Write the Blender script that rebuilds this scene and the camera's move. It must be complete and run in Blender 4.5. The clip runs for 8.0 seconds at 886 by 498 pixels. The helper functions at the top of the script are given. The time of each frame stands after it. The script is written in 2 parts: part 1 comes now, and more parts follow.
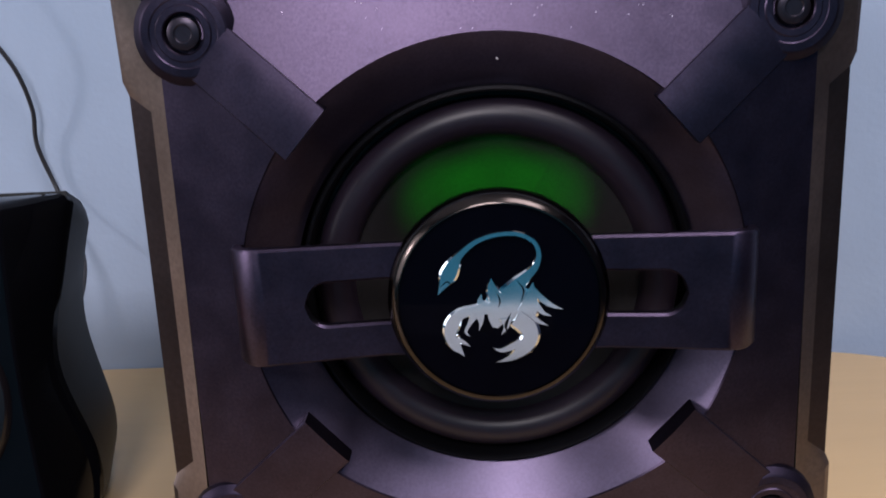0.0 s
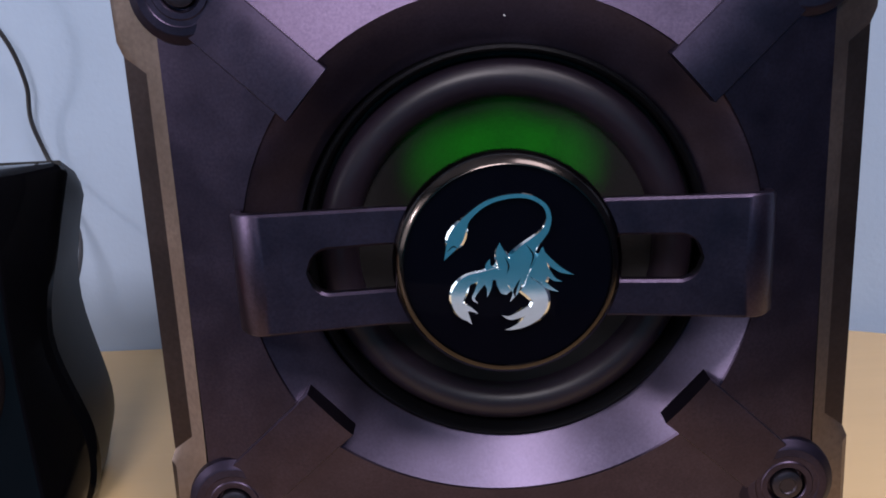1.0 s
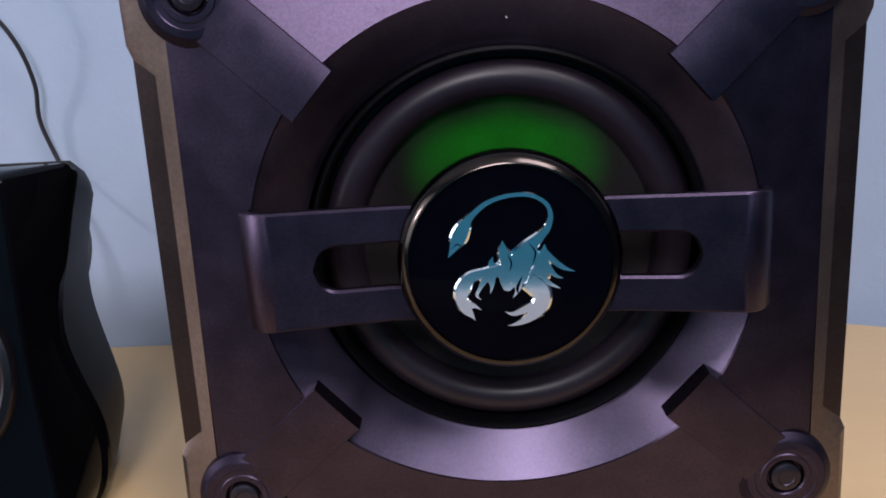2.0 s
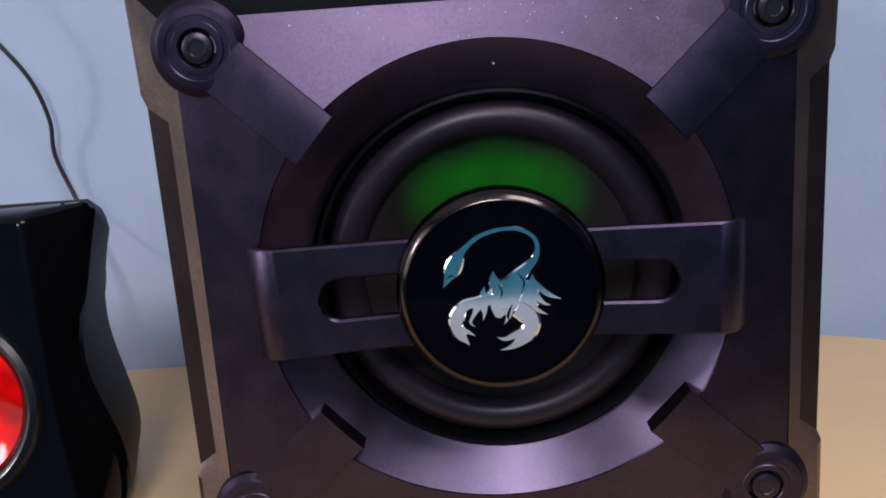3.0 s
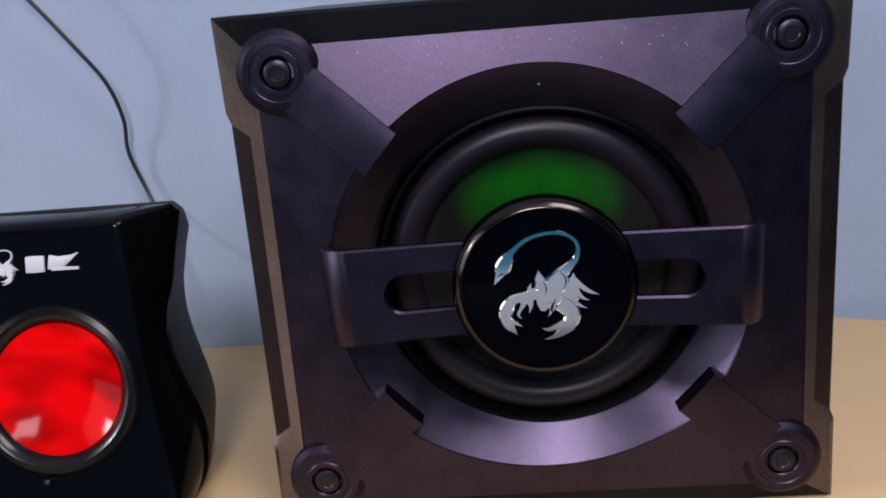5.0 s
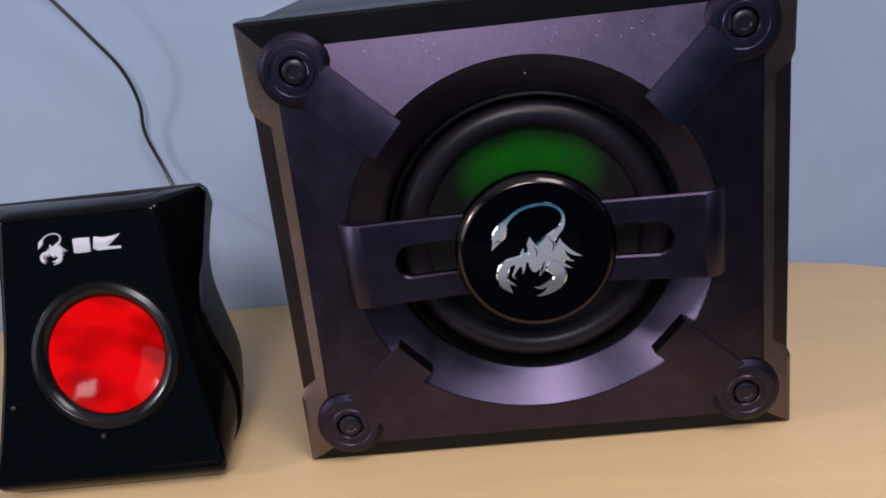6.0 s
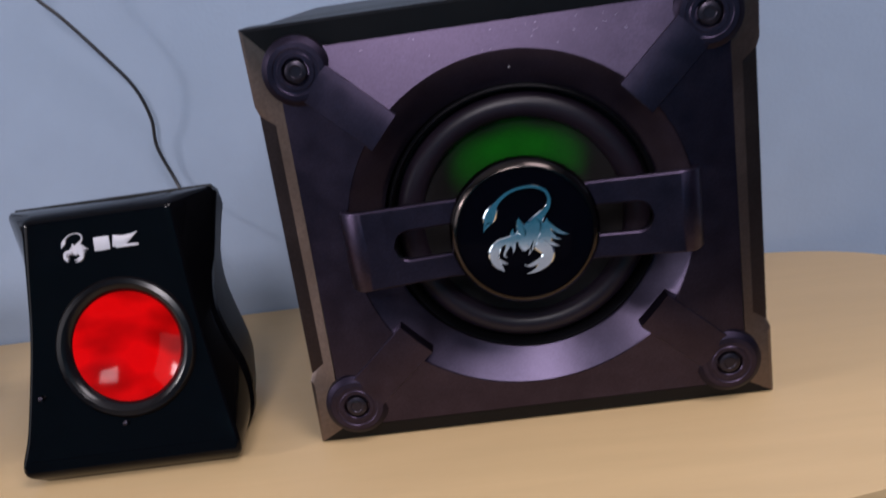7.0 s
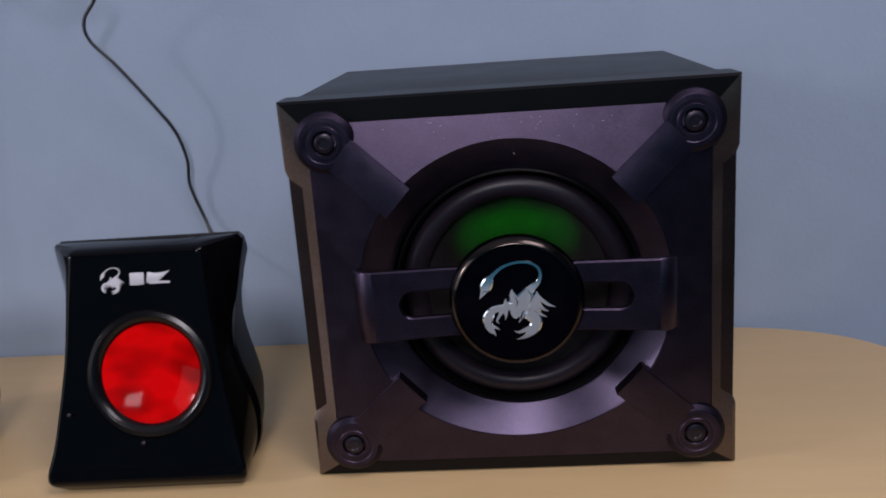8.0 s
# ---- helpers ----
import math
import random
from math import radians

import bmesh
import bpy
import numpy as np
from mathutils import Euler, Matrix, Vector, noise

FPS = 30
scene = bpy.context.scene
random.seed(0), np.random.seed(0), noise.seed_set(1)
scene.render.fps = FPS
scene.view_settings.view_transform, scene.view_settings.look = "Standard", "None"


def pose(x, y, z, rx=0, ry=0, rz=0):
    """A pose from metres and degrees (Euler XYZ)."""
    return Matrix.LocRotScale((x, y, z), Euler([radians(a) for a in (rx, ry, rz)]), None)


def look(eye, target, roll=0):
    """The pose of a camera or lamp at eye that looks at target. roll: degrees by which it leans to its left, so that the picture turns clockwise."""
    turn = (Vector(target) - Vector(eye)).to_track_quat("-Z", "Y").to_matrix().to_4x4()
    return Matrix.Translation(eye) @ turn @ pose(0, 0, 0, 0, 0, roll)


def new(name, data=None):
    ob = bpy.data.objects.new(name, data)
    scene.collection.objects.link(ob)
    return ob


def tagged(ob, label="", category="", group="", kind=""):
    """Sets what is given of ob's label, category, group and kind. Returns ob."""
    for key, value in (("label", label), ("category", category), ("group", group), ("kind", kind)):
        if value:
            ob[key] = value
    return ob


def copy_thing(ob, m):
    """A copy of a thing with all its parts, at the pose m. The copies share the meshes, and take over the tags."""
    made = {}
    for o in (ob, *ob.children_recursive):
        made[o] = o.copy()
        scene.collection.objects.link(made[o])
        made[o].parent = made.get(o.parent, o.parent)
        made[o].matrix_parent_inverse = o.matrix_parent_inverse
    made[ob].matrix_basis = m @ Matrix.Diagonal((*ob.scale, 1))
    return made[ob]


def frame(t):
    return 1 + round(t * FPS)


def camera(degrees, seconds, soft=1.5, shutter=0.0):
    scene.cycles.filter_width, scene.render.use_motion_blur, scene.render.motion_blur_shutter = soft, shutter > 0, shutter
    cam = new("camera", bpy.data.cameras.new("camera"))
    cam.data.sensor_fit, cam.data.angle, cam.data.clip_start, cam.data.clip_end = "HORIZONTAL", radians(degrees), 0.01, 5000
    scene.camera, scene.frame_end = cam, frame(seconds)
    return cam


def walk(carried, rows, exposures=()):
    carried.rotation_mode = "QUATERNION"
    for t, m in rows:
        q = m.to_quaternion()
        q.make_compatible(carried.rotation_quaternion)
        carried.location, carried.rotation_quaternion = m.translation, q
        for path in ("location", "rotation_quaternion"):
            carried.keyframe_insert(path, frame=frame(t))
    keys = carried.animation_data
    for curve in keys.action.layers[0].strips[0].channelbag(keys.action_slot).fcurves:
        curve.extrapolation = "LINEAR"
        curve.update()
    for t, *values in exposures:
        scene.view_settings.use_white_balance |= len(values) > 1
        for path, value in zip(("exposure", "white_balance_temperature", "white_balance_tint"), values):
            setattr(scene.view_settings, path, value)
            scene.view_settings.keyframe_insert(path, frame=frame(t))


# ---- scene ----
cam = camera(52.0, 8.0, soft=1.8, shutter=0.5)
PATH = [
    (0, (-0.011, -0.317, 0.215), (-0.054, 1.622, -0.275), -2.5),
    (0.5, (-0.011, -0.31, 0.204), (-0.059, 1.629, -0.284), -2.7),
    (1, (-0.014, -0.309, 0.203), (-0.056, 1.626, -0.301), -2.7),
    (2.5, (-0.013, -0.323, 0.211), (-0.074, 1.608, -0.305), -3.3),
    (3, (-0.009, -0.335, 0.219), (-0.071, 1.601, -0.276), -4.1),
    (3.5, (-0.007, -0.346, 0.225), (-0.117, 1.587, -0.277), -4.3),
    (4, (-0.008, -0.353, 0.228), (-0.145, 1.578, -0.275), -4.0),
    (4.5, (-0.012, -0.358, 0.23), (-0.153, 1.572, -0.277), -4.3),
    (6, (-0.017, -0.424, 0.269), (-0.137, 1.46, -0.393), -6.7),
    (6.5, (-0.018, -0.443, 0.25), (-0.153, 1.446, -0.393), -8.4),
    (7, (-0.011, -0.461, 0.256), (-0.143, 1.443, -0.341), -8.5),
    (7.5, (0.005, -0.49, 0.282), (-0.122, 1.434, -0.25), -7.1),
    (8, (0.0, -0.506, 0.289), (-0.153, 1.416, -0.244), -4.2),
]
EXPOSURES = [(0.0, -0.12), (1.0, 0.05), (2.5, 0.0), (4.5, -0.1), (6.0, -0.22), (6.5, -0.18), (7.0, -0.42), (7.5, -0.68), (8.0, -0.75)]
walk(cam, [(t, look(eye, target, roll)) for t, eye, target, roll in PATH], EXPOSURES)

# ---- world and lamps ----
world = bpy.data.worlds.new("world")
scene.world = world
world.use_nodes = True
world.node_tree.nodes["Background"].inputs[0].default_value = (0.5, 0.55, 0.7, 1)
world.node_tree.nodes["Background"].inputs[1].default_value = 0.002


def led(place, target, energy, colour):
    """A small directed diode behind the hub."""
    data = bpy.data.lights.new("green_led", "SPOT")
    data.energy, data.color, data.shadow_soft_size = energy, colour, 0.003
    data.spot_size, data.spot_blend = radians(98), 1.0
    ob = new("green_led", data)
    ob.matrix_world = look(place, target)
    return ob


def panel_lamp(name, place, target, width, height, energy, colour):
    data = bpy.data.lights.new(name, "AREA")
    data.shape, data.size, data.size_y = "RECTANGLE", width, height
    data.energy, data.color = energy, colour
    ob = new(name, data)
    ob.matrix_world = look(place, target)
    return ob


ROOM_WHITE = (1.0, 0.91, 0.98)
panel_lamp("side_lamp", (-2.65, -1.00, 1.05), (-0.1, 0.1, 0.1), 0.20, 0.36, 27.0, ROOM_WHITE)
panel_lamp("wall_lamp", (-0.16, -2.10, 1.54), (0.1, 0.1, 0.1), 0.65, 0.62, 52.0, ROOM_WHITE)
panel_lamp("ceiling_lamp", (0.90, -1.10, 2.12), (0.90, -1.05, 0.0), 1.0, 1.0, 48.0, ROOM_WHITE)
# Unseen fill panel, added to brighten the ring's lower right; no window stands here.
panel_lamp("left_fill_panel", (-2.30, -0.95, 0.75), (0.0, -0.3, 0.15), 1.4, 1.5, 17.0, (0.95, 0.92, 1.0))
for turn in (58, 90, 122):
    c, h = math.cos(radians(turn)), math.sin(radians(turn))
    led((0.003 + 0.026 * c, 0.0060, 0.118 + 0.026 * h), (0.003 + 0.038 * c, 0.0330, 0.118 + 0.038 * h), 0.105, (0.01, 1.0, 0.02))


# ---- materials ----
def material(name, colour, rough=0.5, metal=0.0, spot=None, spot_scale=200.0, spot_amount=0.3, bump=0.0, bump_scale=900.0,
             coat=0.0, stretch=(1, 1, 1), rough_var=0.08, emit=None, emit_strength=0.0, specular=0.5):
    m = bpy.data.materials.new(name)
    m.use_nodes = True
    n, l = m.node_tree.nodes, m.node_tree.links
    b = n["Principled BSDF"]
    b.inputs["Metallic"].default_value = metal
    b.inputs["Specular IOR Level"].default_value = specular
    b.inputs["Coat Weight"].default_value = coat
    b.inputs["Coat Roughness"].default_value = 0.04
    co = n.new("ShaderNodeTexCoord")
    mp = n.new("ShaderNodeMapping")
    mp.inputs["Scale"].default_value = stretch
    l.new(co.outputs["Object"], mp.inputs["Vector"])
    fine = n.new("ShaderNodeTexNoise")
    fine.inputs["Scale"].default_value, fine.inputs["Detail"].default_value = spot_scale, 6
    wide = n.new("ShaderNodeTexNoise")
    wide.inputs["Scale"].default_value, wide.inputs["Detail"].default_value = spot_scale / 14, 4
    l.new(mp.outputs[0], fine.inputs["Vector"])
    l.new(mp.outputs[0], wide.inputs["Vector"])
    both = n.new("ShaderNodeMath")
    both.operation = "MULTIPLY"
    l.new(fine.outputs[0], both.inputs[0])
    l.new(wide.outputs[0], both.inputs[1])
    ramp = n.new("ShaderNodeMapRange")
    ramp.inputs["From Min"].default_value, ramp.inputs["From Max"].default_value = 0.12, 0.42
    l.new(both.outputs[0], ramp.inputs["Value"])
    mix = n.new("ShaderNodeMix")
    mix.data_type = "RGBA"
    other = spot or [c * (1 - spot_amount) for c in colour]
    mix.inputs["A"].default_value, mix.inputs["B"].default_value = (*other, 1), (*colour, 1)
    l.new(ramp.outputs[0], mix.inputs["Factor"])
    l.new(mix.outputs["Result"], b.inputs["Base Color"])
    rr = n.new("ShaderNodeMapRange")
    rr.inputs["To Min"].default_value, rr.inputs["To Max"].default_value = max(0.02, rough - rough_var), rough + rough_var
    l.new(wide.outputs[0], rr.inputs["Value"])
    l.new(rr.outputs[0], b.inputs["Roughness"])
    if bump:
        grain = n.new("ShaderNodeTexNoise")
        grain.inputs["Scale"].default_value, grain.inputs["Detail"].default_value = bump_scale, 3
        l.new(mp.outputs[0], grain.inputs["Vector"])
        bp = n.new("ShaderNodeBump")
        bp.inputs["Strength"].default_value, bp.inputs["Distance"].default_value = bump, 0.001
        l.new(grain.outputs[0], bp.inputs["Height"])
        l.new(bp.outputs[0], b.inputs["Normal"])
    if emit:
        b.inputs["Emission Color"].default_value = (*emit, 1)
        b.inputs["Emission Strength"].default_value = emit_strength
    return m


PAINT = material("blue_wall_paint", (0.285, 0.355, 0.465), 0.75, spot_amount=0.06, spot_scale=30, bump=0.25, bump_scale=260)
ROOM = material("teal_wall_paint", (0.030, 0.24, 0.34), 0.7, spot_amount=0.1, spot_scale=20)
DEEP = material("dark_blue_unseen_wall", (0.022, 0.030, 0.060), 0.7, spot_amount=0.1, spot_scale=20)
CEIL = material("ceiling_paint", (0.74, 0.74, 0.76), 0.85, spot_amount=0.04, spot_scale=20)
STRIP_WHITE = material("white_strip_paint", (0.84, 0.83, 0.82), 0.45, spot_amount=0.05, spot_scale=20)
FLOOR = material("floor_tile", (0.14, 0.125, 0.12), 0.5, spot_amount=0.2, spot_scale=12)
WOOD = material("beech_laminate", (0.57, 0.40, 0.205), 0.42, spot_amount=0.10, spot_scale=60, bump=0.05, bump_scale=300, stretch=(0.12, 1, 1))
EDGE = material("edge_band", (0.60, 0.38, 0.21), 0.5, spot_amount=0.12, spot_scale=80, stretch=(0.2, 0.2, 1))
PLATE = material("violet_grey_satin_plastic", (0.058, 0.045, 0.074), 0.37, 1.0, spot_amount=0.35, spot_scale=900, bump=0.05, bump_scale=2600)
# Same plastic as PLATE; the lighter colour puts lamp light on the ring
HORN_LIT = material("violet_satin_ring_lit", (0.100, 0.082, 0.131), 0.40, 1.0, spot_amount=0.25, spot_scale=900, bump=0.04, bump_scale=2600)
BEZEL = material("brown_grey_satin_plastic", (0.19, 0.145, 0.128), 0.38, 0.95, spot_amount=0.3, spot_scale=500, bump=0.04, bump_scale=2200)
# BEZEL's plastic, darkened to put shade on the side-facing strips
BEZEL_SHADED = material("brown_satin_shaded", (0.055, 0.040, 0.040), 0.42, 0.95, spot_amount=0.3, spot_scale=500, bump=0.04, bump_scale=2200)
VINYL = material("black_vinyl", (0.008, 0.010, 0.011), 0.42, spot_amount=0.3, spot_scale=300, bump=0.2, bump_scale=1100)
DARK = material("black_plastic", (0.003, 0.003, 0.004), 0.4, specular=0.16, spot_amount=0.3, spot_scale=400, bump=0.06)
BOSS = material("dark_violet_plastic", (0.020, 0.015, 0.029), 0.46, 0.9, spot_amount=0.3, spot_scale=500, bump=0.05)
SCREW = material("blackened_screw", (0.045, 0.038, 0.052), 0.36, 0.9, spot_amount=0.3, spot_scale=700)
RUBBER = material("black_rubber", (0.012, 0.008, 0.014), 0.38, specular=0.28, spot_amount=0.25, spot_scale=300, bump=0.03)
PAPER = material("grey_paper_cone", (0.011, 0.010, 0.011), 0.75, specular=0.12, spot_amount=0.3, spot_scale=500, bump=0.2, bump_scale=900)
GLOSS = material("piano_black", (0.0012, 0.0012, 0.003), 0.05, specular=0.035, rough_var=0.02, spot_scale=60)
RIM = material("dark_chrome", (0.052, 0.043, 0.040), 0.16, 1.0, rough_var=0.03, spot_scale=200)
CHROME = material("bright_chrome", (0.80, 0.86, 0.90), 0.07, 1.0, rough_var=0.03, spot_scale=200, spot_amount=0.08)
SILVER = material("silver_print", (0.62, 0.60, 0.64), 0.35, 0.2, spot_amount=0.1)
SHELL = material("glossy_black_shell", (0.002, 0.002, 0.003), 0.07, specular=0.12, rough_var=0.03, spot_scale=60)
LENS_RING = material("glossy_driver_ring", (0.005, 0.004, 0.005), 0.20, specular=0.3, rough_var=0.05, spot_scale=200)
BODY = material("dark_grey_shell", (0.008, 0.009, 0.010), 0.42, specular=0.2, spot_amount=0.2, spot_scale=300, bump=0.03)
def glowing_red():
    m = material("lit_red_bowl", (0.10, 0.001, 0.001), 0.10, spot=(0.05, 0.0, 0.0), spot_scale=300, specular=0.07)
    n, l = m.node_tree.nodes, m.node_tree.links
    b = n["Principled BSDF"]
    co = n.new("ShaderNodeTexCoord")
    mp = n.new("ShaderNodeMapping")
    mp.inputs["Scale"].default_value, mp.inputs["Location"].default_value = (0.7, 1, 1.3), (0.013, 0, 0.0)
    # noise dims the glow in blotches, painting dark reflections into the bowl
    tex = n.new("ShaderNodeTexNoise")
    tex.inputs["Scale"].default_value, tex.inputs["Detail"].default_value = 38.0, 1.5
    ramp = n.new("ShaderNodeMapRange")
    ramp.inputs["From Min"].default_value, ramp.inputs["From Max"].default_value = 0.32, 0.60
    ramp.inputs["To Min"].default_value, ramp.inputs["To Max"].default_value = 0.16, 0.84
    l.new(co.outputs["Object"], mp.inputs[0])
    l.new(mp.outputs[0], tex.inputs["Vector"])
    l.new(tex.outputs[0], ramp.inputs["Value"])
    l.new(ramp.outputs[0], b.inputs["Emission Strength"])
    b.inputs["Emission Color"].default_value = (1.0, 0.002, 0.004, 1)
    return m


RED = glowing_red()
CABLE = material("black_cable_sheath", (0.018, 0.018, 0.022), 0.45, spot_amount=0.2, spot_scale=400)


# ---- mesh helpers ----
def finish(name, bm, mat, parent=None, label="", smooth=35):
    bmesh.ops.remove_doubles(bm, verts=bm.verts, dist=1e-6)
    bmesh.ops.recalc_face_normals(bm, faces=bm.faces)
    me = bpy.data.meshes.new(name)
    bm.to_mesh(me)
    bm.free()
    me.materials.append(mat)
    if smooth:
        me.shade_smooth()
        me.set_sharp_from_angle(angle=radians(smooth))
    ob = new(name, me)
    if parent is not None:
        ob.parent = parent
    if label:
        ob["label"] = label
    return ob


def part(name, bm, mat, parent, label="", smooth=35):
    return finish(name, bm, mat, parent, label, smooth)


def box(x0, x1, y0, y1, z0, z1, bevel=0.0, segments=2, bm=None):
    bm = bm or bmesh.new()
    made = bmesh.ops.create_cube(bm, size=1.0, matrix=Matrix.Translation(((x0 + x1) / 2, (y0 + y1) / 2, (z0 + z1) / 2)) @ Matrix.Diagonal((x1 - x0, y1 - y0, z1 - z0, 1)))
    if bevel:
        edges = list({e for v in made["verts"] for e in v.link_edges})
        bmesh.ops.bevel(bm, geom=edges, offset=bevel, segments=segments, affect="EDGES", profile=0.5)
    return bm


def loft(loops, closed=True, cap0=False, cap1=False, bm=None):
    """Skin between loops of equally many points."""
    bm = bm or bmesh.new()
    rings = [[bm.verts.new(p) for p in loop] for loop in loops]
    n = len(rings[0])
    for a, b in zip(rings, rings[1:]):
        for i in range(n if closed else n - 1):
            j = (i + 1) % n
            quad = [a[i], a[j], b[j], b[i]]
            if len({tuple(round(c, 7) for c in v.co) for v in quad}) >= 3:
                bm.faces.new(quad)
    if cap0:
        bm.faces.new(rings[0])
    if cap1:
        bm.faces.new(rings[-1])
    return bm


def lathe(profile, centre, turn=None, steps=72, bm=None):
    """Rings of (radius, depth) round the y axis through centre (x, z)."""
    loops = []
    for r, y in profile:
        r = max(r, 1e-5)
        loops.append([(centre[0] + r * math.cos(2 * math.pi * i / steps), y, centre[1] + r * math.sin(2 * math.pi * i / steps)) for i in range(steps)])
    out = loft(loops, bm=bm)
    if turn is not None:
        out.transform(turn)
    return out


def smooth_line(points, per=8):
    """Catmull-Rom through tuples of any length."""
    pts = [np.array(p, float) for p in points]
    pts = [2 * pts[0] - pts[1]] + pts + [2 * pts[-1] - pts[-2]]
    out = []
    for a, b, c, d in zip(pts, pts[1:], pts[2:], pts[3:]):
        for k in range(per):
            u = k / per
            out.append(0.5 * (2 * b + (c - a) * u + (2 * a - 5 * b + 4 * c - d) * u * u + (3 * b - a - 3 * c + d) * u ** 3))
    out.append(pts[-2])
    return out


def tapered(points, y_front, y_back, per=8, bm=None):
    """A raised stroke in the x-z plane through (x, z, half width)."""
    bm = bm or bmesh.new()
    line = smooth_line(points, per)
    left, right = [], []
    for i, p in enumerate(line):
        d = line[min(i + 1, len(line) - 1)][:2] - line[max(i - 1, 0)][:2]
        d = d / (np.hypot(*d) + 1e-9)
        w = max(p[2], 2e-5)
        left.append((p[0] - d[1] * w, p[1] + d[0] * w))
        right.append((p[0] + d[1] * w, p[1] - d[0] * w))
    loops = []
    for (lx, lz), (rx, rz) in zip(left, right):
        mx, mz = (lx + rx) / 2, (lz + rz) / 2
        k, y_mid = 0.76, y_front + 0.3 * (y_back - y_front)
        loops.append([(lx, y_back, lz), (lx, y_mid, lz), (mx + (lx - mx) * k, y_front, mz + (lz - mz) * k),
                      (mx + (rx - mx) * k, y_front, mz + (rz - mz) * k), (rx, y_mid, rz), (rx, y_back, rz)])
    return loft(loops, closed=True, cap0=True, cap1=True, bm=bm)


def tube(points, radius, steps=10, per=10):
    line = [Vector(p) for p in smooth_line(points, per)]
    loops, side = [], Vector((0, 1, 0))
    for i, p in enumerate(line):
        d = (line[min(i + 1, len(line) - 1)] - line[max(i - 1, 0)]).normalized()
        side = (side - d * side.dot(d)).normalized()
        up = d.cross(side)
        loops.append([p + radius * (math.cos(2 * math.pi * k / steps) * side + math.sin(2 * math.pi * k / steps) * up) for k in range(steps)])
    return loft(loops, cap0=True, cap1=True)


def structure(name, bm, mat, label, category, smooth=0):
    return tagged(finish(name, bm, mat, smooth=smooth), label, category, kind="structure")


# ---- the room ----
WALL_Y = 0.247
structure("wall_north", box(-3.4, 2.4, WALL_Y, WALL_Y + 0.12, -0.75, 2.15), PAINT, "light blue painted plaster wall behind the desk", "wall")
structure("wall_south", box(-3.4, 2.4, -2.32, -2.2, -0.75, 2.15), ROOM, "teal painted plaster wall across the room", "wall")
# Added, never in view: this strip gives the chrome emblem its white reflection
structure("baseboard", box(-3.4, 0.34, -2.2, -2.182, -0.75, -0.58, 0.004), STRIP_WHITE, "unseen white strip low on the teal wall, added for reflections", "baseboard")
structure("wall_west", box(-3.52, -3.4, -2.72, WALL_Y + 0.12, -0.75, 2.15), ROOM, "teal painted plaster side wall", "wall")
# Out of view; coloured dark so the subwoofer's right facets reflect little
structure("wall_east", box(2.4, 2.52, -2.72, WALL_Y + 0.12, -0.75, 2.15), DEEP, "unseen side wall, dark blue for darker reflections", "wall")
structure("floor", box(-3.52, 2.52, -2.72, WALL_Y + 0.12, -0.85, -0.75), FLOOR, "dark tiled floor of the room", "floor")
structure("ceiling", box(-3.52, 2.52, -2.72, WALL_Y + 0.12, 2.15, 2.25), CEIL, "white painted flat ceiling", "ceiling")


def desk():
    """Board with a rounded right end."""
    root = new("desk")
    cx, cy, a, b = 0.06, 0.068, 0.248, 0.1765
    outline = [(-1.15, cy - b)]
    for i in range(61):
        u = math.pi * (-0.5 + i / 60)
        c, s = math.cos(u), math.sin(u)
        n, x0 = (2.3, 0.0) if s < 0 else (3.3, cx)
        outline.append((x0 + (cx + a - x0) * abs(c) ** (2 / n), cy + b * math.copysign(abs(s) ** (2 / n), s)))
    outline.append((-1.15, cy + b))

    def inset(k):
        return [(x - (k if x > 0.2 else 0) * (x - cx) / a, y - k * (y - cy) / b) for x, y in outline]
    e = 0.0015
    loops = [[(x, y, -0.0006) for x, y in inset(0.0)], [(x, y, 0.0) for x, y in inset(e)]]
    part("board", loft([[(x, y, -0.006) for x, y in outline]] + loops, cap0=True, cap1=True), WOOD, root, smooth=30)
    part("edge_band", loft([[(x, y, -0.0265) for x, y in inset(e)], [(x, y, -0.026) for x, y in outline], [(x, y, -0.0062) for x, y in outline]], cap0=True, cap1=True), EDGE, root, "warm brown wood edge band", 30)
    for lx, ly in ((-1.1, 0.0), (-1.1, 0.21), (0.16, 0.0), (0.16, 0.16)):
        part("leg", box(lx - 0.025, lx + 0.025, ly - 0.025, ly + 0.025, -0.75, -0.0265, 0.002), EDGE, root)
    return tagged(root, "light beech laminate desk with a rounded end", "desk")


desk()

# ---- the subwoofer ----
ZC, RING = 0.119, 0.0915
HUB_Z = 0.1205
SLOPE = 0.27


def plate_y(x, z):
    return SLOPE * (max(abs(x), abs(z - ZC) * 1.04) - RING)


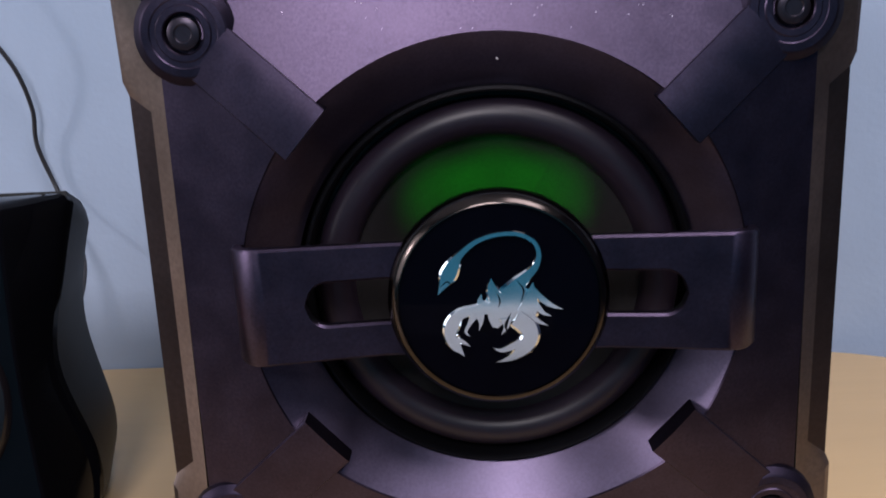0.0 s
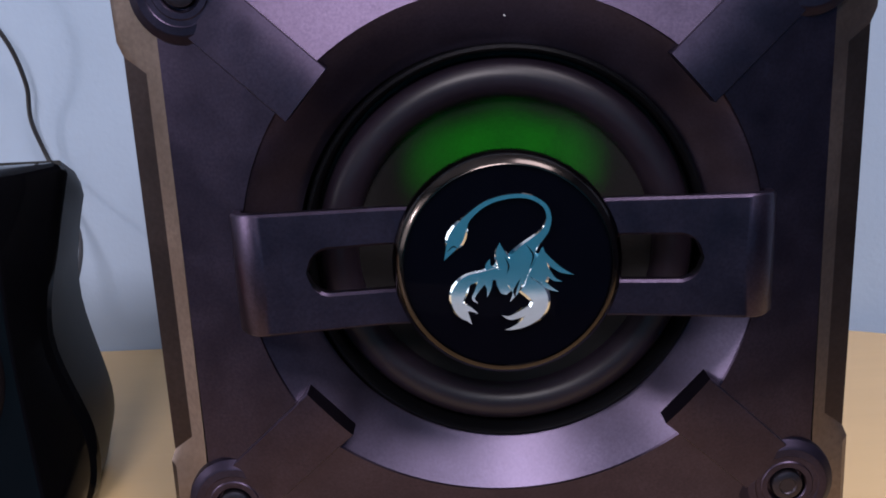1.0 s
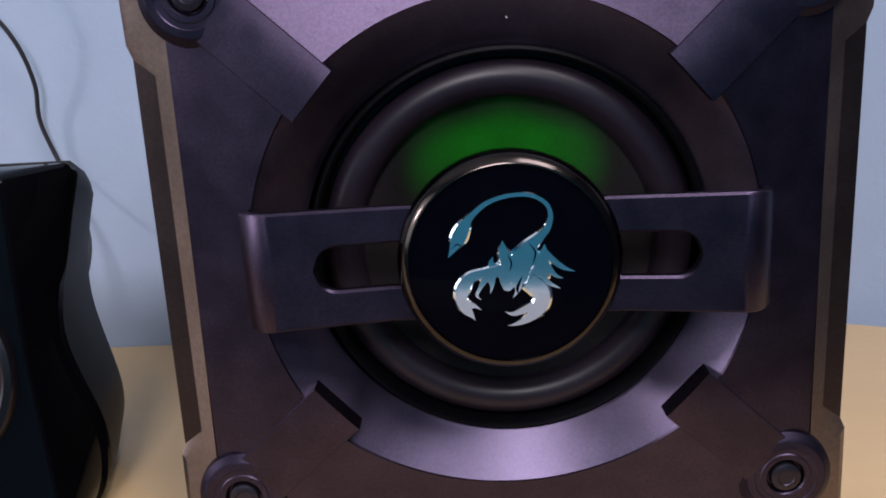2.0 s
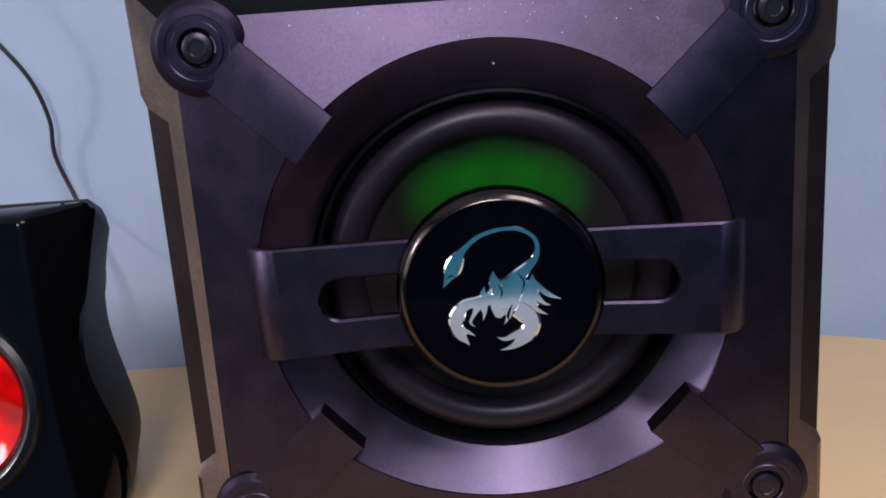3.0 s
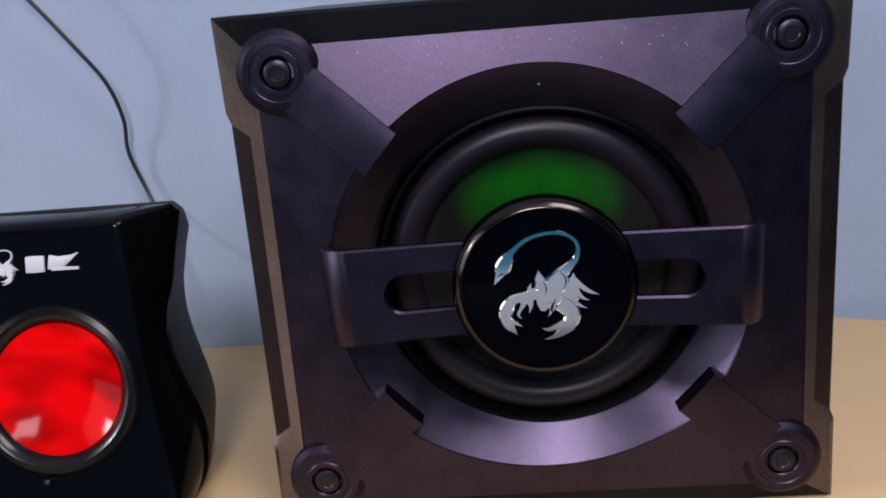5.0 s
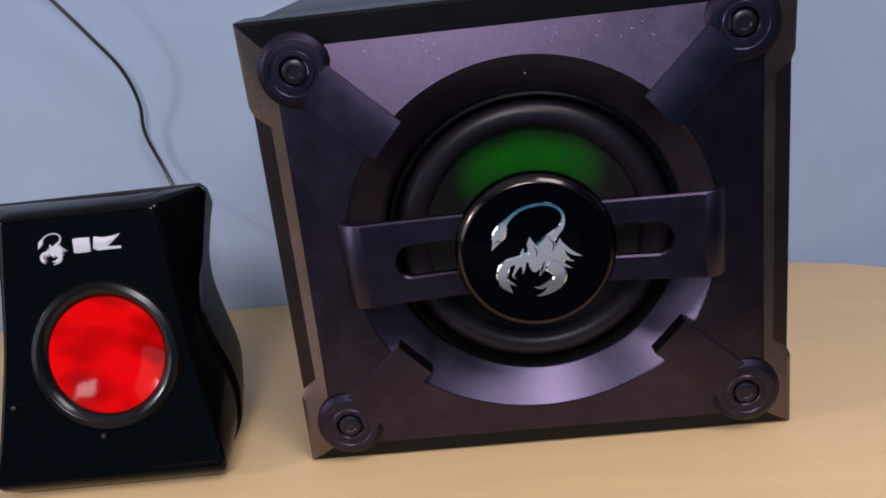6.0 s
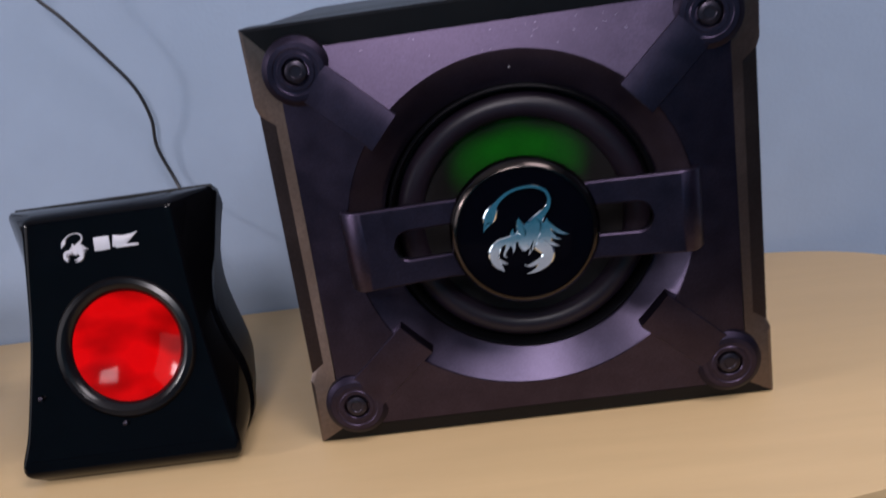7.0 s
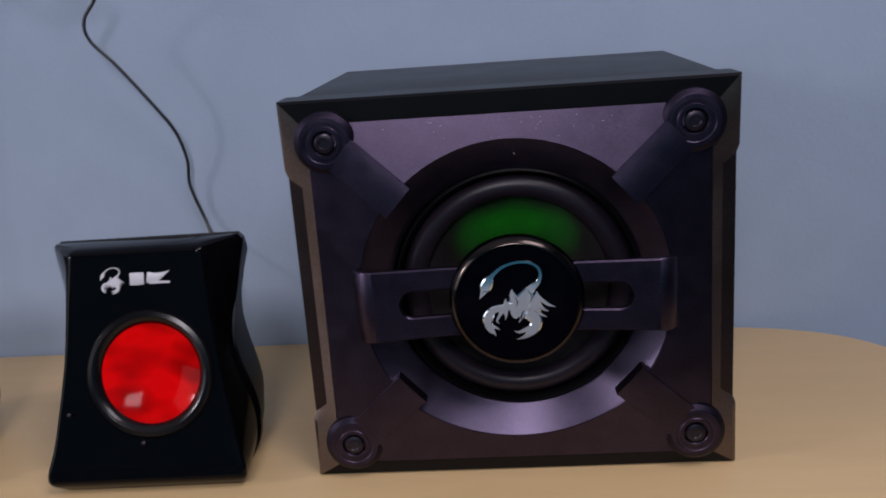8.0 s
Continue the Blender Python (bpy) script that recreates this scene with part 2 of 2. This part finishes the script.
def outline_pair():
    """Outer, middle and inner loops of the bezel, (x, y, z)."""
    right_outer = [(0.1305, 0.0), (0.1305, 0.039), (0.1290, 0.043), (0.1290, 0.193), (0.1305, 0.198), (0.1302, 0.238)]
    right_mid = [(0.1285, 0.0015), (0.1285, 0.037), (0.1212, 0.049), (0.1212, 0.187), (0.1285, 0.200), (0.1285, 0.2365)]
    right_in = [(0.1150, 0.010), (0.1152, 0.036), (0.1150, 0.046), (0.1142, 0.190), (0.1146, 0.203), (0.1175, 0.2245)]
    deep = (0.011, 0.012, 0.0130, 0.0130, 0.012, 0.0085)
    half = lambda pts, ys: [(x, y, z) for (x, z), y in zip(pts, ys)]
    full = lambda h: h + [(-x, y, z) for x, y, z in reversed(h)]
    return (full(half(right_outer, deep)), full(half(right_mid, (0.0085, 0.0105, 0.0112, 0.0112, 0.0105, 0.0068))), full(half(right_in, (0.0062,) * 6)))


def arm(boss, end, parent, name="arm"):
    """Strap from the corner screw to the ring."""
    a, b = Vector((boss[0], 0, boss[1])), Vector((end[0], 0, end[1]))
    d = (b - a).normalized()
    s = Vector((-d.z, 0, d.x))
    a = a + d * 0.0104
    w, across = 0.0112, (-1.0, -0.97, -0.7, -0.4, 0.0, 0.4, 0.7, 0.97, 1.0)

    def crest(p):
        """The plate's ridge, rounded off and standing a little proud."""
        u, v = abs(p.x), abs(p.z - ZC) * 1.04
        return SLOPE * ((u + v) / 2 + math.hypot((u - v) / 2, 0.0075) - RING) - 0.0024

    rows = []
    for k in range(11):
        p = a + (b - a) * (k / 10)
        row = []
        for c in across:
            q = p + s * c * w
            row.append((q.x, crest(q) + (0.0004 if abs(c) == 1.0 else 0.0), q.z))
        back = [(x, y + 0.009, z) for x, y, z in (row[0], row[-1])]
        rows.append([back[0]] + row + [back[1]])
    ob = part(name, loft(rows, cap0=True, cap1=True), PLATE, parent, smooth=35)
    part("boss", lathe([(0.0184, 0.012), (0.0182, 0.0045), (0.0178, 0.0030), (0.0158, 0.0014), (0.0151, 0.0009), (0.0146, 0.0007)], boss, steps=48), BOSS, ob, "dark rounded edge of the screw boss")
    part("boss_face", lathe([(0.0146, 0.0007), (0.0120, 0.0005), (0.0116, 0.0008), (0.0098, 0.0008), (0.0094, 0.0004), (0.0074, 0.0004), (0.0069, 0.0010), (0.0067, 0.0040), (0.0, 0.0040)], boss, steps=48), PLATE, ob, "flat satin face round the screw")
    part("screw", lathe([(0.0059, 0.005), (0.0059, 0.0012), (0.0055, 0.0003), (0.0044, -0.0002), (0.0032, -0.0003), (0.0028, 0.0001), (0.0, 0.0001)], boss, steps=32), SCREW, ob, "dark metal screw head")
    return ob


def crossbar_half(side, parent):
    """One half of the bar, with a slot that is open towards the hub."""
    bm = bmesh.new()
    front = -0.0140
    path = [(0.028 + 0.0008 * i, front) for i in range(66)]
    path += [(0.0810 + 0.0130 * math.sin(u), front + 0.0130 - 0.0130 * math.cos(u)) for u in [math.pi / 2 * i / 12 for i in range(13)]]
    path += [(0.0943, 0.004), (0.0948, 0.010)]
    thick, slot, slot_end = 0.0035, 0.0078, 0.0588
    for sign in (1, -1):
        loops = []
        for x, y in path:
            if x < slot_end:
                h = slot
            elif x < slot_end + slot:
                h = slot * math.sqrt(max(0.0, 1 - ((x - slot_end) / slot) ** 2))
            else:
                h = 0.0
            hz = 0.0205 + 0.0012 * max(0.0, (x - 0.04) / 0.05)
            taper = 0.0010 * max(0.0, (x - 0.085) / 0.01) ** 2
            c = 0.0009
            ci = c if h > 0.0015 else 0.0
            top = hz - taper
            bend = min(1.0, max(0.0, (x - 0.0810) / 0.0130))
            bx, by = -thick * bend, thick * math.sqrt(max(0.0, 1 - bend * bend)) + 0.0004
            sec = [(x + bx, y + by, h), (x, y + ci, h), (x, y, h + ci), (x, y, top - c), (x - c * bend, y + c * (1 - bend), top), (x + bx, y + by, top)]
            loops.append([(side * px, py, HUB_Z - 0.0022 * max(0.0, (px - 0.04) / 0.055) + sign * pz) for px, py, pz in sec])
        loft(loops, cap0=True, cap1=True, bm=bm)
    return part("crossbar", bm, PLATE, parent, smooth=40)


def emblem(parent, cx, cz, k, y_front, y_back, mat, name="emblem", per=8):
    """A plain scorpion-like mark of raised strokes; k: metres for one unit."""
    strokes = (
        ((-1.80, 0.04, 0.00), (-1.66, 0.28, 0.11), (-1.47, 0.62, 0.25), (-1.30, 0.94, 0.21), (-1.10, 1.23, 0.11), (-0.64, 1.60, 0.08), (-0.06, 1.79, 0.07), (0.58, 1.79, 0.07), (1.03, 1.55, 0.07), (1.18, 1.20, 0.08), (1.09, 0.82, 0.11), (0.84, 0.54, 0.16), (0.54, 0.25, 0.24), (0.31, -0.03, 0.32)),
        ((0.58, 0.25, 0.26), (0.38, -0.17, 0.49), (0.10, -0.47, 0.54), (-0.06, -0.72, 0.37), (-0.14, -1.02, 0.09)),
        ((-0.22, 0.51, 0.00), (-0.20, 0.19, 0.16), (-0.06, -0.22, 0.26)),
        ((-0.51, 0.04, 0.00), (-0.55, -0.21, 0.12), (-0.32, -0.43, 0.22)),
        ((0.99, 0.32, 0.02), (0.95, -0.06, 0.19), (0.82, -0.55, 0.32), (0.64, -0.85, 0.24)),
        ((0.95, 0.25, 0.03), (1.21, -0.13, 0.10), (1.51, -0.38, 0.08), (1.88, -0.53, 0.00)),
        ((1.01, -0.28, 0.13), (1.27, -0.60, 0.07), (1.53, -0.72, 0.00)),
        ((0.92, -0.70, 0.11), (1.18, -0.89, 0.06), (1.44, -1.02, 0.00)),
        ((-0.34, -0.41, 0.21), (-0.76, -0.47, 0.16), (-1.16, -0.58, 0.18), (-1.40, -0.88, 0.23), (-1.47, -1.23, 0.20), (-1.32, -1.55, 0.18), (-1.17, -1.75, 0.07), (-1.08, -1.89, 0.00)),
        ((-1.34, -1.38, 0.13), (-1.13, -1.42, 0.08), (-0.88, -1.58, 0.00)),
        ((-0.73, -0.58, 0.15), (-0.90, -0.88, 0.07), (-1.01, -1.11, 0.05), (-0.88, -1.27, 0.00)),
        ((-0.58, -0.58, 0.17), (-0.56, -0.85, 0.07), (-0.62, -1.09, 0.00)),
        ((0.49, -0.74, 0.28), (0.79, -1.00, 0.30), (0.90, -1.30, 0.26), (0.74, -1.63, 0.25), (0.43, -1.91, 0.14), (0.10, -2.05, 0.06), (-0.15, -2.09, 0.00)),
        ((0.64, -1.49, 0.15), (0.27, -1.66, 0.11), (0.01, -1.73, 0.07), (-0.22, -1.65, 0.00)),
        ((0.18, -0.74, 0.22), (0.18, -1.00, 0.09), (0.03, -1.25, 0.00)),
    )
    names = ("tail", "body", "spike", "spike", "flank", "leg", "leg", "leg", "claw", "pincer", "leg", "tooth", "claw", "pincer", "tooth")
    bm = bmesh.new()
    for n, s in enumerate(strokes):
        line = [(cx + x * k, cz + z * k, 1.1 * w * k) for x, z, w in s]
        if name == "emblem":
            part("mark_" + names[n], tapered(line, y_front - 0.00002 * n, y_back, per), mat, parent, "raised bright chrome stroke", 8)
        else:
            tapered(line, y_front - 0.00002 * n, y_back, per, bm)
    if name == "emblem":
        gaps = (((-0.10, 0.12, 0.0), (0.02, -0.18, 0.03), (-0.04, -0.42, 0.0)),
                ((0.52, 0.42, 0.0), (0.72, 0.10, 0.03), (0.62, -0.28, 0.0)),
                ((-0.42, -0.58, 0.0), (-0.42, -0.88, 0.07), (-0.46, -1.10, 0.0)),
                ((0.34, -0.58, 0.0), (0.18, -0.92, 0.06), (0.20, -1.16, 0.0)),
                ((-1.38, 0.36, 0.0), (-1.52, 0.44, 0.02), (-1.70, 0.30, 0.0)))
        for g in gaps:
            part("mark_groove", tapered([(cx + x * k, cz + z * k, w * k) for x, z, w in g], y_front - 0.00035, y_back, per), GLOSS, parent, "black groove in the mark", 8)
        bm.free()
        return None
    return part(name, bm, mat, parent, "raised bright chrome mark" if name == "emblem" else "silver printed mark", 30)


def subwoofer():
    root = new("subwoofer")
    cab = box(-0.1255, 0.1255, 0.020, 0.222, 0.004, 0.2375, 0.0022)
    mouth = [f for f in cab.faces if f.normal.y < -0.99]
    bmesh.ops.inset_region(cab, faces=mouth, thickness=0.012)
    pushed = bmesh.ops.extrude_face_region(cab, geom=mouth)
    bmesh.ops.delete(cab, geom=mouth, context="FACES")
    bmesh.ops.translate(cab, vec=(0, 0.045, 0), verts=[v for v in pushed["geom"] if isinstance(v, bmesh.types.BMVert)])
    part("cabinet", cab, VINYL, root, "black vinyl-wrapped cabinet box")
    for fx in (-0.105, 0.105):
        for fy in (0.05, 0.20):
            part("foot", lathe([(0.0, 0.0), (0.010, 0.0), (0.011, 0.001), (0.011, 0.005)], (0, 0), pose(fx, fy, 0, 90, 0, 0), 24), DARK, root, "black rubber foot")
    outer, mid, inner = outline_pair()
    back = [(x, 0.034, z) for x, _, z in outer]
    sink = [(x * 0.996, 0.016, ZC + (z - ZC) * 0.996) for x, _, z in inner]
    bez = part("bezel", loft([back, outer, mid, inner, sink]), BEZEL, root, "brown-grey plastic front frame", 20)
    bez.data.materials.append(VINYL)
    bez.data.materials.append(DARK)
    bez.data.materials.append(BEZEL_SHADED)
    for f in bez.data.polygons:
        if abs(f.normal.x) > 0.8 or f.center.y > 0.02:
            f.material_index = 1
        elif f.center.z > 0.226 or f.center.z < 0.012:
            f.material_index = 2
        # outer strips between the notches take the shaded colour
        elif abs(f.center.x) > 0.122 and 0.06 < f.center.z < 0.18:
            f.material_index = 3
    # front plate: four shallow facets round the ring
    n = 128
    loops = []
    angles = [2 * math.pi * (i + 0.5) / n for i in range(n)]
    zt, zb, xe = 0.2245 - ZC, ZC - 0.0105, 0.1145

    def edge_radius(u):
        c, s = math.cos(u), math.sin(u)
        return min(xe / max(abs(c), 1e-6), (zt if s > 0 else zb) / max(abs(s), 1e-6))
    for k in (0.0, 0.012, 0.25, 0.5, 0.75, 1.0):
        loop = []
        for u in angles:
            r = RING + (edge_radius(u) - RING) * k
            x, z = r * math.cos(u), ZC + r * math.sin(u)
            loop.append((x, plate_y(x, z) + (0.0008 if k == 0 else 0), z))
        loops.append(loop)
    part("front_plate", loft(loops), PLATE, root, "violet-grey satin plastic front plate", 8)
    rim_loop = [(0.0737 * math.cos(u), 0.0138, ZC - 0.001 + 0.0737 * math.sin(u)) for u in angles]
    half_loop = [tuple((np.array(a) * 0.15 + np.array(b) * 0.85)) for a, b in zip(loops[0], rim_loop)]
    part("horn_ring", loft([loops[0], half_loop, rim_loop]), HORN_LIT, root, "sloping satin ring round the driver", 30)
    c = (0.002, ZC - 0.001)
    part("driver_rim", lathe([(0.0742, 0.0148), (0.0734, 0.0115), (0.0723, 0.0106), (0.0713, 0.0120), (0.0707, 0.0220), (0.066, 0.0220)], c, steps=96), DARK, root, "thin black driver rim")
    roll = [(0.0691, 0.0210)] + [(0.0618 + 0.0074 * math.cos(u), 0.0195 - 0.0078 * math.sin(u)) for u in [math.pi * i / 14 for i in range(15)]] + [(0.0533, 0.0210)]
    part("surround", lathe(roll, c, steps=96), RUBBER, root, "half-round black rubber surround")
    part("cone", lathe([(0.0556, 0.0188), (0.0530, 0.0194), (0.0495, 0.0210), (0.0450, 0.0240), (0.0386, 0.0285), (0.0290, 0.0360), (0.0213, 0.0410), (0.0174, 0.0390), (0.0097, 0.0350), (0.0, 0.0340)], c, steps=96), PAPER, root, "grey paper cone in green light")
    for sx, ex in ((-0.1035, -0.0635), (0.1035, 0.0640)):
        arm((sx, 0.2140), (ex, 0.1785), root)
    for sx, ex in ((-0.1045, -0.0640), (0.1045, 0.0645)):
        arm((sx, 0.0250), (ex, 0.0645), root)
    for side in (-1, 1):
        crossbar_half(side, root)
    hub = part("hub", lathe([(0.0, 0.0024), (0.028, 0.0024), (0.032, -0.0006), (0.0360, -0.0056), (0.0375, -0.0111)], (0.0008, HUB_Z), steps=72), DARK, root)
    part("rim", lathe([(0.0366, -0.0106), (0.0380, -0.0108), (0.0386, -0.0126), (0.0384, -0.0164), (0.0376, -0.0180), (0.0352, -0.0207), (0.0345, -0.0209), (0.0343, -0.0200)], (0.0008, HUB_Z), steps=96), RIM, hub, "dark polished bevelled rim")
    part("face", lathe([(0.0345, -0.0200), (0.0300, -0.0203), (0.0200, -0.0206), (0.0100, -0.0208), (0.0, -0.0209)], (0.0008, HUB_Z), steps=96), GLOSS, hub, "glossy black round cap")
    emblem(hub, 0.0008, HUB_Z + 0.0032, 0.0116, -0.0217, -0.0198, CHROME)
    return tagged(root, "black and violet-grey square subwoofer with a round driver", "subwoofer")


subwoofer()


# ---- the small speakers ----
def satellite(place):
    """Front leans back; sides are pinched at mid height."""
    root = new("satellite_speaker")
    # height: front y, front half width, shoulder y, shoulder half width, back y, back half width
    levels = smooth_line([
        (0.000, 0.0080, 0.0580, 0.040, 0.0560, 0.100, 0.046),
        (0.012, -0.0020, 0.0640, 0.050, 0.0615, 0.108, 0.050),
        (0.034, 0.0060, 0.0590, 0.056, 0.0600, 0.112, 0.052),
        (0.080, 0.0190, 0.0505, 0.050, 0.0515, 0.112, 0.044),
        (0.120, 0.0290, 0.0455, 0.056, 0.0575, 0.106, 0.050),
        (0.147, 0.0362, 0.0425, 0.062, 0.0625, 0.102, 0.056),
    ], 6)
    front, back = [], []
    for z, ya, ha, yb, hb, yc, hc in levels:
        drop = 0.016 * max(0.0, (z - 0.10) / 0.047)
        e = 0.0032
        to_b = Vector((ha - hb, yb - ya)).normalized()
        corner_pts = []
        for u in (0.0, 0.25, 0.5, 0.75, 1.0):
            wa, wc = (1 - u) ** 2 * e, u * u * e
            corner_pts.append((-ha + to_b.x * wa + wc, ya + to_b.y * wa, z))
        fa = [(-hb, yb + 0.004, z - drop * 0.1), (-hb, yb - 0.001, z), (-hb + 0.0016, yb - 0.004, z)] + corner_pts
        front.append(fa + [(-x, y, w) for x, y, w in reversed(fa)])
        ba = [(-hb + 0.001, yb + 0.002, z - 0.001), (-(hb + hc) / 2 - 0.0005, (yb + yc) / 2, z - drop * 0.55), (-hc, yc - 0.006, z - drop), (-hc + 0.006, yc, z - drop)]
        back.append(ba + [(-x, y, w) for x, y, w in reversed(ba)])
    z, ya, ha, yb, hb, yc, hc = levels[-1]
    # rounded top of the front shell
    top0 = [(x * 0.996, y + 0.0006 if abs(x) < 0.05 else y, w + 0.0014) for x, y, w in front[-1]]
    top1 = [(x * 0.985, y + 0.0022 if abs(x) < 0.05 else y, w + 0.0028) for x, y, w in front[-1]]
    top2 = [(x * 0.95, y + 0.0075 if abs(x) < 0.05 else y - 0.0005, w + 0.0042) for x, y, w in front[-1]]
    shell = loft(front + [top0, top1, top2], cap0=True, cap1=True)
    open_centre, open_radius = (0.0058, 0.0740), 0.0350
    gone = [f for f in shell.faces if len(f.verts) == 4 and f.normal.y < 2 and all(abs(v.co.x) < 0.0605 for v in f.verts)
            and abs(sum(v.co.x for v in f.verts)) < 1e-5 and max(v.co.z for v in f.verts) < 0.1475 and max(v.co.y for v in f.verts) < 0.04 and min(v.co.z for v in f.verts) > 0.011]
    bmesh.ops.delete(shell, geom=gone, context="FACES")
    rows = [(z, ya, ha - 0.0032) for z, ya, ha, *_ in levels if z >= 0.0119]
    zs, ys, hs = [q[0] for q in rows], [q[1] for q in rows], [q[2] for q in rows]

    def reach(u):
        """Distance from the opening's centre to the edge of the front along the angle u."""
        lo, hi = 0.0, 0.12
        for _ in range(40):
            mid = (lo + hi) / 2
            x, z = open_centre[0] + mid * math.cos(u), open_centre[1] + mid * math.sin(u)
            inside = zs[0] <= z <= zs[-1] and abs(x) <= np.interp(z, zs, hs)
            lo, hi = (mid, hi) if inside else (lo, mid)
        return lo
    corner = [math.atan2(z - open_centre[1], sx * h - open_centre[0]) % (2 * math.pi) for z, _, h in rows for sx in (1, -1)]
    turns = sorted(set([round(2 * math.pi * i / 72, 5) for i in range(72)] + [round(c, 5) for c in corner]))
    rings = []
    for k in (0.0, 0.5, 1.0):
        ring_pts = []
        for u in turns:
            q = open_radius + (reach(u) - open_radius) * k
            x, z = open_centre[0] + q * math.cos(u), open_centre[1] + q * math.sin(u)
            ring_pts.append((x, float(np.interp(z, zs, ys)), z))
        rings.append(ring_pts)
    loft([[(x, y + 0.012, z) for x, y, z in rings[0]]] + rings, bm=shell)
    part("front_shell", shell, SHELL, root, "glossy black hourglass front shell", 28)
    cap = [(x * 0.975, y + 0.002, w + 0.0052) for x, y, w in back[-1]]
    part("rear_shell", loft(back + [cap], cap0=True, cap1=True), BODY, root, "dark grey satin rear shell", 28)
    # the lit driver, in the plane of the leaning front
    lean = math.degrees(math.atan2(0.0382, 0.135))
    turn = pose(0.0058, 0.0179, 0.0740, -lean, 0, 0)
    ring = part("driver_ring", lathe([(0.0412, 0.002), (0.0409, -0.0010), (0.0392, -0.0030), (0.0365, -0.0036), (0.0342, -0.0026), (0.0315, 0.0008), (0.0308, 0.004)], (0, 0), turn, 72), LENS_RING, root, "dark bevelled driver ring")
    part("diaphragm", lathe([(0.0032 * i, 0.0085 - 7.8 * (0.0032 * i) ** 2) for i in range(10, -1, -1)], (0, 0), turn, 64), RED, ring, "glossy red bowl lit from within")
    # printed mark above the driver: a plain rounded shape and two plain bars
    up = pose(0.002, 0.0323 - 0.0006, 0.1325, -lean, 0, 0)
    mark = emblem(root, -0.0165, 0.0, 0.0042, -0.0004, 0.0006, SILVER, "printed_mark", 4)
    mark.data.transform(up)
    bm = tapered([(-0.0050, 0.0, 0.0038), (-0.0010, 0.0, 0.0040), (0.0040, 0.0, 0.0038)], -0.0004, 0.0006, 2)
    bm.transform(up)
    part("printed_bar", bm, SILVER, root, "silver printed bar")
    bm = tapered([(0.0060, 0.0006, 0.0034), (0.0110, 0.0002, 0.0030), (0.0170, 0.0024, 0.0012), (0.0205, 0.0042, 0.0002)], -0.0004, 0.0006, 3)
    tapered([(0.0075, -0.0028, 0.0009), (0.0140, -0.0028, 0.0009), (0.0205, -0.0030, 0.0007)], -0.00045, 0.0006, 2, bm)
    bm.transform(up)
    part("printed_bar", bm, SILVER, root, "silver printed bar")
    for sx, sz in ((-0.047, 0.052), (0.0, 0.033)):
        y = -0.0020 + (sz - 0.012) * 0.283
        part("stud", lathe([(0.0016, 0.001), (0.0014, -0.0008), (0.0, -0.0012)], (0, 0), pose(sx, y, sz, -lean, 0, 0), 16), SCREW, root)
    root.matrix_basis = place
    return tagged(root, "glossy black satellite speaker with a glowing red driver", "speaker", "satellite speakers on the desk")


sat = satellite(pose(-0.2370, -0.006, 0.0, 0, 0, 1.2))
copy_thing(sat, pose(-0.440, 0.000, 0.0, 0, 0, 3.0))

def speaker_cable(points, label):
    ob = finish("speaker_cable", tube(points, 0.0014), CABLE)
    return tagged(ob, label, "cable", "speaker cables")


coil = [(-0.365 + 0.045 * math.cos(u), 0.165 + 0.012 * math.sin(2 * u), 0.385 + 0.040 * math.sin(u)) for u in [-1.2 + 0.55 * i for i in range(24)]]
speaker_cable([(-0.242, 0.100, 0.050), (-0.238, 0.150, 0.040), (-0.242, 0.215, 0.075), (-0.261, 0.240, 0.115), (-0.271, 0.240, 0.149),
               (-0.269, 0.236, 0.173), (-0.274, 0.230, 0.199), (-0.289, 0.224, 0.225), (-0.310, 0.220, 0.255), (-0.327, 0.217, 0.276),
               (-0.327, 0.214, 0.292), (-0.313, 0.210, 0.311), (-0.317, 0.190, 0.330)] + coil + [(-0.36, 0.20, 0.50), (-0.36, 0.24, 0.62)],
              "thin black speaker cable hanging in a loose coil against the wall")
speaker_cable([(-0.430, 0.105, 0.050), (-0.436, 0.130, 0.070), (-0.440, 0.140, 0.140), (-0.436, 0.142, 0.220), (-0.428, 0.142, 0.300), (-0.405, 0.150, 0.370), (-0.385, 0.190, 0.470), (-0.37, 0.24, 0.60)],
              "thin black speaker cable rising behind the second speaker")

# ---- dust ----
bm = bmesh.new()
specks = [(0.0035, 0.0820, 90), (0.0, 0.0815, -46), (0.0, 0.0745, -30)]
for dx, rad, deg in specks:
    u = radians(deg)
    y = (RING - rad) * 0.72
    bmesh.ops.create_icosphere(bm, subdivisions=1, radius=0.00042, matrix=pose(dx + rad * math.cos(u), y - 0.0003, ZC + rad * math.sin(u), 20, 40, 0) @ Matrix.Diagonal((1.3, 0.7, 0.8, 1)))
for _ in range(26):
    x, z = random.uniform(-0.085, 0.085), random.uniform(0.2105, 0.2225)
    bmesh.ops.create_icosphere(bm, subdivisions=1, radius=random.uniform(0.00010, 0.00020), matrix=pose(x, plate_y(x, z) - 0.0001, z))
tagged(finish("dust_specks", bm, SILVER), "pale dust specks lying on the subwoofer front", "dust", kind="stuff")
